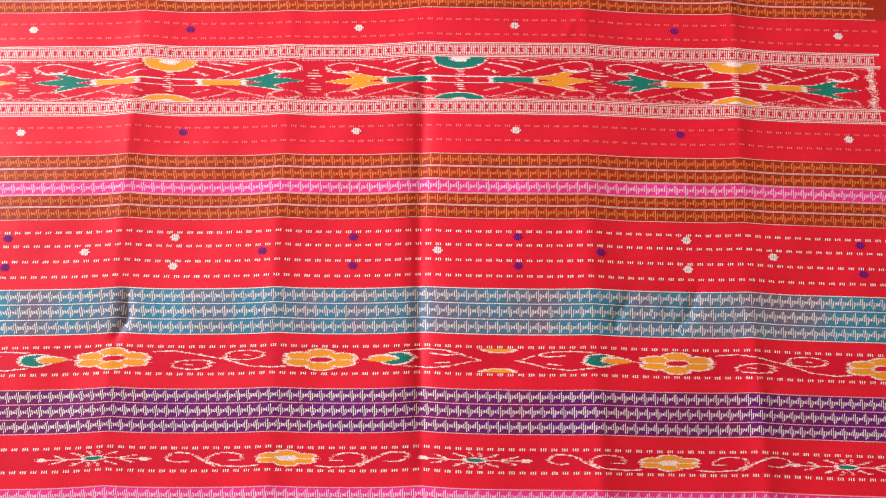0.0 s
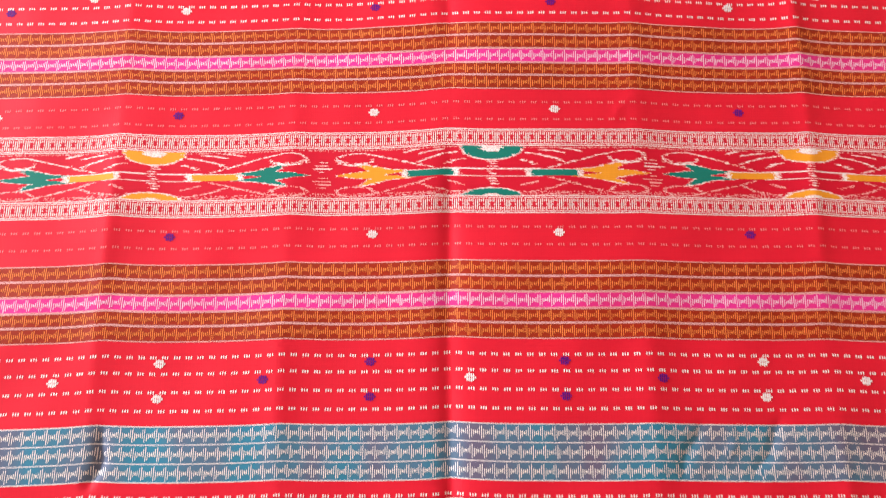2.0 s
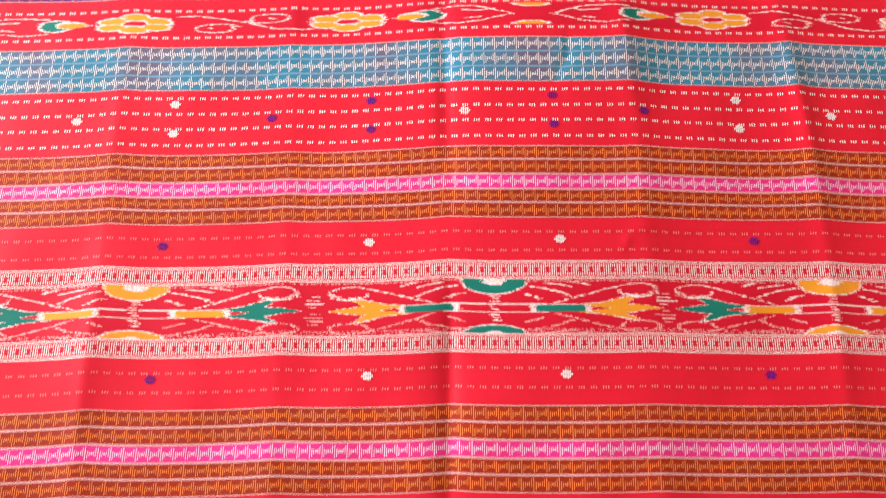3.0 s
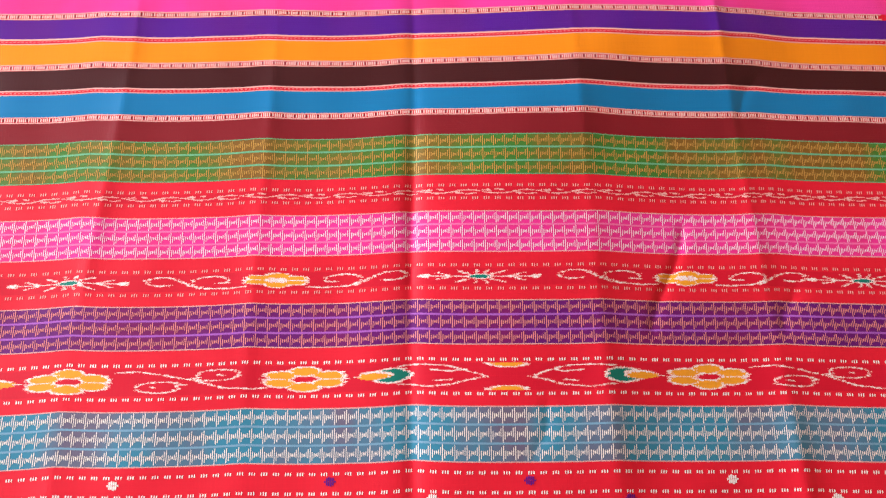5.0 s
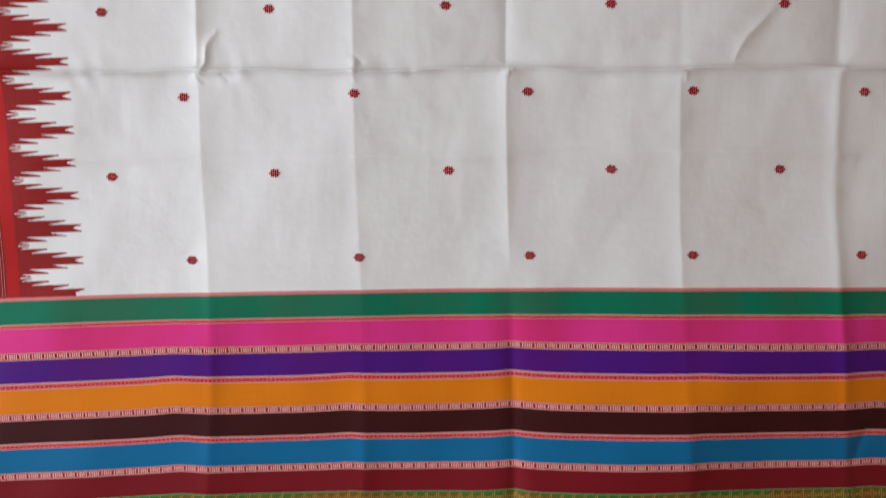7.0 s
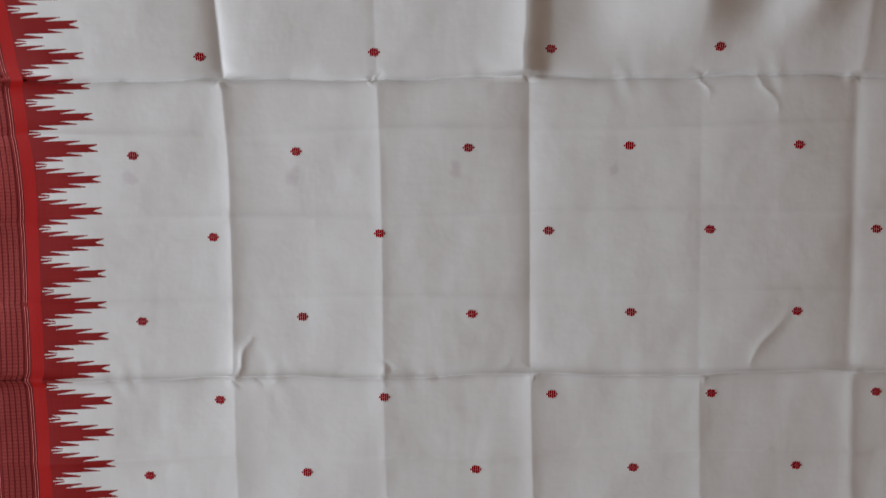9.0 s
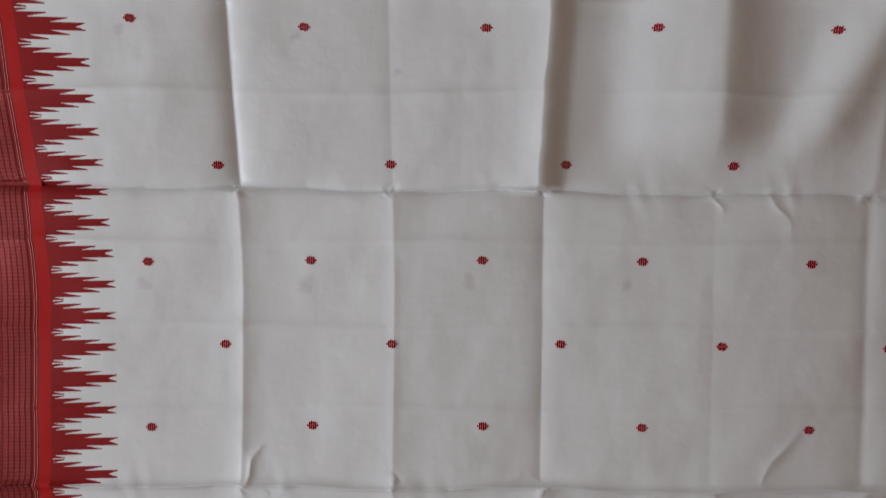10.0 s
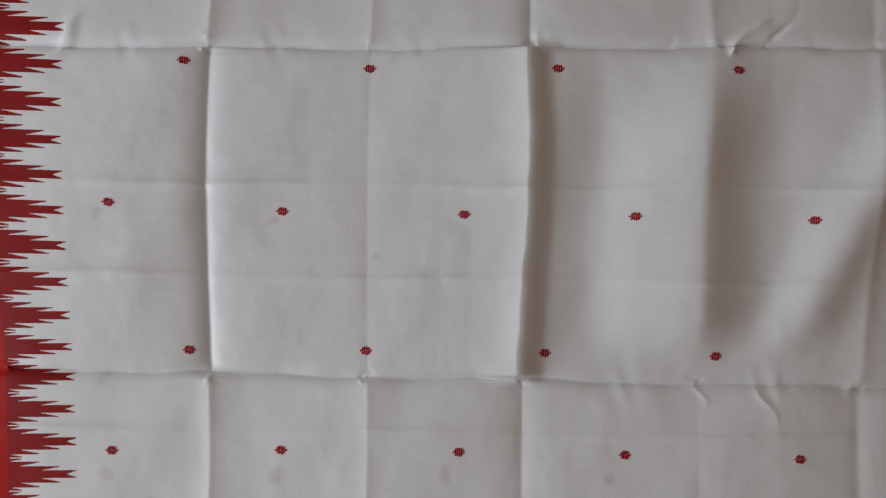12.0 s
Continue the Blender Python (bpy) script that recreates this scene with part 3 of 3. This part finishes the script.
def flower_band(v0, v1, shift):
    w = Weave(U0, U1, v0, v1)
    m, h = (v0 + v1) / 2, (v1 - v0) / 2
    for base in (-0.466 + shift, 0.168 + shift, 0.802 + shift):
        # pair of half blossoms
        for e in (1, -1):
            w.oval(base, m + e * h * 0.98, 0.022, h * 0.34, "cream")
            w.oval(base, m + e * h, 0.016, h * 0.30, "ochre")
        for f in (-1, 1):
            def at(du, dv):
                return (base + f * du, m + dv * h)
            daisy(w, base + f * 0.200, m, 0.043, h * 0.92)
            # bird
            cu = base + f * 0.114
            w.oval(cu, m + 0.05 * h, 0.021, h * 0.58, "cream")
            w.oval(cu, m + 0.05 * h, 0.017, h * 0.47, "leaf")
            w.oval(cu + f * 0.016, m + 0.12 * h, 0.017, h * 0.33, "cream")
            w.oval(cu + f * 0.018, m + 0.05 * h, 0.016, h * 0.24, "ochre")
            w.line([at(0.146, 0.05), at(0.152, 0.05)], "cream", 0.002, 0.0006)
            # trailing scroll by the bird
            w.line([at(0.106, 0.70), at(0.08, 0.82), at(0.06, 0.78), at(0.045, 0.55), at(0.03, 0.2), at(0.024, 0.05)], "cream", 0.0013)
            w.line([at(0.106, -0.62), at(0.08, -0.80), at(0.055, -0.60), at(0.035, -0.2), at(0.02, 0.0)], "cream", 0.0018, density=0.9)
            w.line([at(0.075, 0.45), at(0.055, 0.35), at(0.045, 0.5)], "cream", 0.0013)
            w.line([at(0.070, -0.35), at(0.055, -0.25)], "cream", 0.0013)
        # double scroll between blossoms
        for c in (base - 0.3155,):
            w.line([(c - 0.072, m + 0.72 * h), (c - 0.05, m + 0.80 * h), (c - 0.02, m + 0.45 * h), (c + 0.01, m + 0.0 * h), (c + 0.035, m - 0.55 * h), (c + 0.062, m - 0.75 * h), (c + 0.078, m - 0.62 * h)], "cream", 0.0014)
            for f in (1, -1):
                w.line([(c + f * 0.004, m + f * 0.22 * h)] + [(c + f * (0.028 + 0.023 * math.cos(q) * (1 - 0.05 * q)), m + f * h * (0.42 + 0.40 * math.sin(q) * (1 - 0.05 * q))) for q in np.linspace(3.6, -2.6, 22)], "cream", 0.0018, density=0.95)
                w.line([(c + f * 0.030, m + f * 0.42 * h), (c + f * 0.036, m + f * 0.35 * h)], "cream", 0.0014)
    return w.cloth("ikat_band", "red ikat band with ochre blossoms, green birds and cream scrolls")


def sprig_band(v0, v1, shift, sharp=1.0):
    w = Weave(U0, U1, v0, v1)
    m, h = (v0 + v1) / 2, (v1 - v0) / 2
    for base in (-0.277 + shift, 0.142 + shift, 0.550 + shift):
        w.line([(base - 0.058, m), (base + 0.058, m)], "cream", 0.0014, 0.0006)
        for f in (-1, 1):
            w.oval(base + f * 0.056, m, 0.006, h * 0.22, "cream")
            for g in (-1, 1):
                w.line([(base + f * 0.030, m + g * 0.05 * h), (base + f * 0.044, m + g * 0.42 * h)], "cream", 0.0013)
                w.line([(base + f * 0.012, m + g * 0.3 * h), (base + f * 0.024, m + g * 0.66 * h)], "cream", 0.0017)
                w.line([(base + f * 0.004, m + g * 0.45 * h), (base + f * 0.006, m + g * 0.8 * h)], "cream", 0.0013)
        w.oval(base, m, 0.014, h * 0.30, "cream")
        w.oval(base, m, 0.010, h * 0.20, "leaf")
        fl = base + 0.212
        if fl < 0.58:
            daisy(w, fl, m, 0.034, h * 0.86, "cream")
        for f in (-1, 1):
            q0 = fl + f * 0.068
            w.line([(fl + f * 0.032, m - 0.75 * h), (q0 - f * 0.02, m - 0.85 * h), (q0 + f * 0.006, m - 0.72 * h)] + [(q0 + f * 0.019 * math.cos(q), m + h * (0.02 + 0.66 * math.sin(q))) for q in np.linspace(-1.0, 3.4, 16)] + [(q0 - f * 0.006, m - 0.15 * h)], "cream", 0.0013)
            q1 = fl + f * 0.118
            w.line([(q0 + f * 0.012, m - 0.72 * h), (q1 - f * 0.018, m + 0.25 * h)] + [(q1 + f * 0.015 * math.cos(q), m + h * (0.2 + 0.52 * math.sin(q))) for q in np.linspace(2.4, -2.2, 14)], "cream", 0.0019, density=0.95)
    return w.cloth("ikat_band", "red ikat band with cream sprigs, scrolls and small ochre flowers")


def vine_band(v0, v1):
    w = Weave(U0, U1, v0, v1, 0.0013, 0.0008)
    m, h = (v0 + v1) / 2, (v1 - v0) / 2
    us = np.linspace(U0, UE, 260)
    w.line([(u, m + 0.45 * h * math.sin(u * 2 * math.pi / 0.062)) for u in us], "blush", 0.0012, 0.0005)
    for i in range(38):
        u = -0.49 + i * 0.031
        if u < UE:
            w.oval(u, m + (0.35 if i % 2 else -0.35) * h, 0.005, 0.20 * h, "blush")
            w.line([(u + 0.008, m + (0.6 if i % 2 else -0.6) * h), (u + 0.016, m + (0.35 if i % 2 else -0.35) * h)], "blush", 0.0016, 0.0005)
    return w.cloth("ikat_band", "narrow red ikat band with a cream running vine")


def chain_band(name_label, mat, yarn, lines, v0, v1, rows, phase=0.0, inner=None):
    """inner: yarn of broad lines between the rows, in the bands whose spindles touch them."""
    b = sheet("chain_band", mat, v0, v1, name_label)
    h = (v1 - v0) / rows
    for i in range(rows):
        chain_row(v0 + (i + 0.5) * h, h, yarn, b, phase + (0.0 if inner else 0.0023 * (i % 2)), 1.16 if inner else 1.04)
        if inner and i:
            thread_line("broad_thread", inner, v0 + i * h, 0.0010, b)
        else:
            thread_line("border_thread", lines, v0 + i * h + (0.0006 if i == 0 else 0), 0.00045, b)
    thread_line("border_thread", lines, v1 - 0.0006, 0.00045, b)
    return b


def five_band(v):
    """Russet, russet, pink, russet, russet."""
    for i, mat in enumerate(("brown", "brown", "pink", "brown", "brown")):
        chain_band("bright pink woven band with pale chain pattern" if mat == "pink" else "russet brown woven band with orange chain pattern", mat, "petal" if mat == "pink" else "gold", "blush", v[i], v[i + 1], 1, 0.0011 * i)


def key_band(v0, v1):
    b = sheet("key_band", "red", v0, v1, "red band with cream lattice of stars and bars")
    m, h = (v0 + v1) / 2, (v1 - v0) / 2
    rows = []
    u = -0.47
    while u < UE - 0.005:
        for du in (0.0, 0.0022):
            rows.append((u + du, m, 0.0005, h * 0.56, 0.0001))
        for du in (0.0043, 0.0063, 0.0083):
            for e in (1, -1):
                rows.append((u + du, m + e * h * 0.43, 0.0005, h * (0.10 if du == 0.0063 else 0.19), 0.0001))
        for du in (0.0040, 0.0086):
            rows.append((u + du, m, 0.0005, h * 0.10, 0))
        u += 0.0107
    marks("lattice_weave", "cream", rows, b)
    dark = [(r[0] + 0.0011, r[1], 0.00035, h * 0.12, 0) for r in rows[::10]]
    marks("lattice_shadow_yarn", "maroon", dark, b)
    for e in (1, -1):
        thread_line("border_thread", "cream", m + e * h * 0.93, 0.00045, b)
        thread_line("border_thread", "cream", m + e * h * 0.74, 0.00035, b)
    return b


def tick_band(v0, v1):
    b = sheet("tick_band", "red", v0, v1, "narrow red band with cream ticks and dark squares")
    m, h = (v0 + v1) / 2, (v1 - v0) / 2
    pale, dark = [], []
    u = U0 + 0.01
    while u < UE:
        for k in (0, 1, 2, 3.05, 4.75):
            pale.append((u + k * 0.0021 + random.uniform(-0.0001, 0.0001), m, 0.00062, h * 0.50 * random.uniform(0.9, 1.05), 0))
        dark.append((u + 0.0082, m, 0.0011, h * 0.40, 0))
        u += 0.0125
    marks("tick_weave", "shell", pale, b)
    marks("square_weave", "maroon", dark, b)
    for e in (1, -1):
        thread_line("border_thread", "blush", m + e * h * 0.80, h * 0.15, b, U0)
    return b


def cord_band(v0, v1):
    b = sheet("cord_band", "blush", v0, v1, "thin red and pink corded line")
    m, h = (v0 + v1) / 2, (v1 - v0) / 2
    thread_line("border_thread", "red", m - h * 0.12, h * 0.55, b, U0)
    marks("cord_weave", "rose", [(u, m - h * 0.1, 0.0012, h * 0.16, 0) for u in np.arange(U0 + 0.01, UE, 0.0043)], b, lift=0.0006)
    return b


# ---- end piece, from its hem to the body ----
def ground(v0, v1):
    return sheet("plain_band", "red", v0, v1, "plain bright red silk ground")


ground(V0, -0.455)
chain_band("bright pink woven band with pale chain pattern", "pink", "petal", "blush", -0.455, -0.406, 3)
g = ground(-0.406, -0.3865)
dash_row(-0.389, g)
sprig_band(-0.3865, -0.3665, 0.0)
g = ground(-0.3665, -0.349)
dash_row(-0.3645, g)
chain_band("purple woven band with cream chain pattern", "purple", "cream", "blush", -0.349, -0.300, 3)
g = ground(-0.300, -0.2815)
dash_row(-0.284, g)
flower_band(-0.2815, -0.2555, 0.0)
g = ground(-0.2555, -0.240)
dash_row(-0.2535, g)
chain_band("teal blue woven band with cream chain pattern", "teal", "cream", "cream", -0.240, -0.187, 3)
g = ground(-0.187, -0.106)
for v in (-0.173, -0.155, -0.137, -0.121):
    dash_row(v, g)
five_band((-0.106, -0.090, -0.0755, -0.059, -0.043, -0.027))
g = ground(-0.027, 0.022)
for v in (-0.0105, 0.0078):
    dash_row(v, g, "rose", 0.0011)
key_band(0.022, 0.041)
fish_band(0.041, 0.094)
key_band(0.094, 0.113)
g = ground(0.113, 0.157)
for v in (0.1235, 0.1425):
    dash_row(v, g, "rose", 0.0011)
five_band((0.157, 0.173, 0.187, 0.203, 0.219, 0.234))
g = ground(0.234, 0.307)
for v in (0.245, 0.263, 0.280, 0.298):
    dash_row(v, g)
chain_band("teal blue woven band with cream chain pattern", "teal", "cream", "blush", 0.307, 0.360, 3, inner="slate")
g = ground(0.360, 0.375)
dash_row(0.3715, g)
flower_band(0.375, 0.4015, 0.006)
g = ground(0.4015, 0.419)
dash_row(0.4045, g)
chain_band("purple woven band with pale orange chain pattern", "purple", "rose", "blush", 0.419, 0.464, 3, inner="lilac")
g = ground(0.464, 0.479)
dash_row(0.4755, g, "blush")
sprig_band(0.479, 0.4965, 0.008)
g = ground(0.4965, 0.513)
dash_row(0.4995, g, "blush")
chain_band("bright pink woven band with white chain pattern", "pink", "petal", "blush", 0.513, 0.557, 3, inner="candy")
g = ground(0.557, 0.573)
dash_row(0.5705, g, "blush")
vine_band(0.573, 0.582)
g = ground(0.582, 0.596)
dash_row(0.5845, g, "blush")
chain_band("leaf green woven band with golden chain pattern", "olive", "straw", "mint", 0.596, 0.642, 3, inner="mint")
sheet("plain_stripe", "maroon", 0.642, 0.665, "plain maroon silk stripe")
tick_band(0.665, 0.6725)
sheet("plain_stripe", "blue", 0.6725, 0.6975, "plain azure blue silk stripe")
cord_band(0.6975, 0.7035)
sheet("plain_stripe", "black", 0.7035, 0.727, "plain dark brown silk stripe")
tick_band(0.727, 0.7345)
sheet("plain_stripe", "orange", 0.7345, 0.759, "plain orange silk stripe")
cord_band(0.759, 0.766)
sheet("plain_stripe", "violet", 0.766, 0.789, "plain violet silk stripe")
tick_band(0.789, 0.7965)
sheet("plain_stripe", "magenta", 0.7965, 0.820, "plain magenta pink silk stripe")
cord_band(0.820, 0.8245)
sheet("plain_stripe", "green", 0.8245, 0.848, "plain bottle green silk stripe")
sheet("border_thread", "rose", 0.848, 0.8515, "thin pink line")

# ---- body: off-white with toothed borders ----
VB = 0.8515
UT0, UT1 = -0.415, -0.349  # root and tip of the border's teeth
sheet("body_cloth", "body", VB, V1, "plain off-white silk body", UT1, 0.545, 0.0032, 0.0022, fine_u=((-0.213, 0.020, 0.0011), (-0.067, 0.010, 0.0013), (0.076, 0.020, 0.0011), (0.222, 0.012, 0.0016), (0.292, 0.040, 0.0014)), fine_v=[(f[0], 0.020, 0.0008) for f in FOLDS])


def teeth(u0, u1, flip):
    """Temple teeth: flame spikes of red running into the white, stepped and feathered."""
    fine = 1.0 if flip else 0.76  # the edge that is passed nearby has the finer yarn count
    w = Weave(u0, u1, VB, V1, 0.0011 * fine, 0.00065 * fine, ("body", "tooth"), 0.18)
    s = (w.u - u0) / (u1 - u0) if not flip else (u1 - w.u) / (u1 - u0)
    rel = np.interp(w.v, (0.855, 1.018, 1.118, 1.278, 1.372, 1.460, 1.5255, 1.598, 1.679, 2.15), (0, 5, 8, 13, 16, 19, 21, 23, 25, 36.5))  # count of teeth along the edge
    p = np.abs(rel - np.round(rel)) * 2
    red = s < 0.02
    # a forked middle spike, then ever shorter barbs on both flanks: from, tip, to across the half tooth; notch, reach along it
    for pa, pt, pz, notch, reach in ((0.0, 0.19, 0.24, 0.86, 1.0), (0.24, 0.45, 0.50, 0.50, 0.76), (0.50, 0.72, 0.78, 0.17, 0.46), (0.78, 0.92, 0.97, 0.03, 0.20)):
        edge = np.where(p < pt, notch + (reach - notch) * (p - pa) / (pt - pa), reach)
        red |= (p >= pa) & (p < pz) & (s < edge)
    w.ink(red, "tooth")
    return w.cloth("toothed_border", "red toothed ikat edge running into off-white silk")


teeth(UT0, UT1, False)
teeth(0.545, 0.611, True)
for side in (-1, 1):
    def uu(d):
        return UT0 - d if side < 0 else 0.611 + d
    def strip(name, mat, d0, d1, label="", dv=0.004):
        a, b = sorted((uu(d0), uu(d1)))
        return sheet(name, mat, VB, V1, label, a, b, 0.004, dv)
    strip("border_stripe", "border", 0.0, 0.0125, "plain brick red border stripe")
    z = strip("zari_strip", "zari", 0.0125, 0.055, "rosy metallic zari strip with ribbed weave")
    strip("border_stripe", "border", 0.055, 0.092, "plain brick red selvedge stripe")
    lines = []
    for d in (0.0140, 0.0165, 0.052, 0.0545):
        lines += [(uu(d), v, 0.00025, 0.004, 0) for v in np.arange(VB + 0.005, V1 - 0.005, 0.008)]
    marks("zari_line", "rose", lines, z)
    marks("zari_groove", "maroon", [(uu(0.0200 + 0.0058 * k), v, 0.0004, 0.0019, 0) for k in range(6) for v in np.arange(VB + 0.004, V1 - 0.004, 0.0038)], z)
    marks("zari_rib", "zari_pale", [(uu(0.0229 + 0.0058 * k), v, 0.0022, 0.0016, 0) for k in range(5) for v in np.arange(VB + 0.004, V1 - 0.004, 0.0038)], z)

# ---- woven flowers of the end piece ----
COL = (-0.397, -0.206, 0.002, 0.192, 0.388, 0.590)
for v, tones in ((0.001, "wpwwpw"), (0.134, "wpwwpw"), (-0.128, "pwppwp"), (-0.162, "pwppwp"), (0.290, "pwppwp"), (0.257, "pwppwp")):
    for u, tone in zip(COL, tones):
        buti(u, v + 0.001, "cream" if tone == "w" else "ink", label="cream woven flower" if tone == "w" else "dark purple woven flower")
for v in (-0.1445, 0.2735):
    for u, tone in zip((-0.308, -0.103, 0.100, 0.287, 0.488), "wpwpw"):
        buti(u, v, "cream" if tone == "w" else "ink", label="cream woven flower" if tone == "w" else "dark purple woven flower")

# ---- woven flowers of the body, in staggered rows ----
for i, v in enumerate((0.8845, 0.9705, 1.0475, 1.1315, 1.2155, 1.3005, 1.398, 1.536, 1.690, 1.84, 1.99)):
    cols = (-0.239, -0.069, 0.103, 0.266, 0.438) if i % 2 == 0 else (-0.315, -0.151, 0.023, 0.185, 0.355)
    for u in cols:
        u = u if i != 7 else -0.065 + (u + 0.065) * 0.972
        buti(u, v, "seed", w=0.0052, h=0.0045, label="small crimson woven flower")
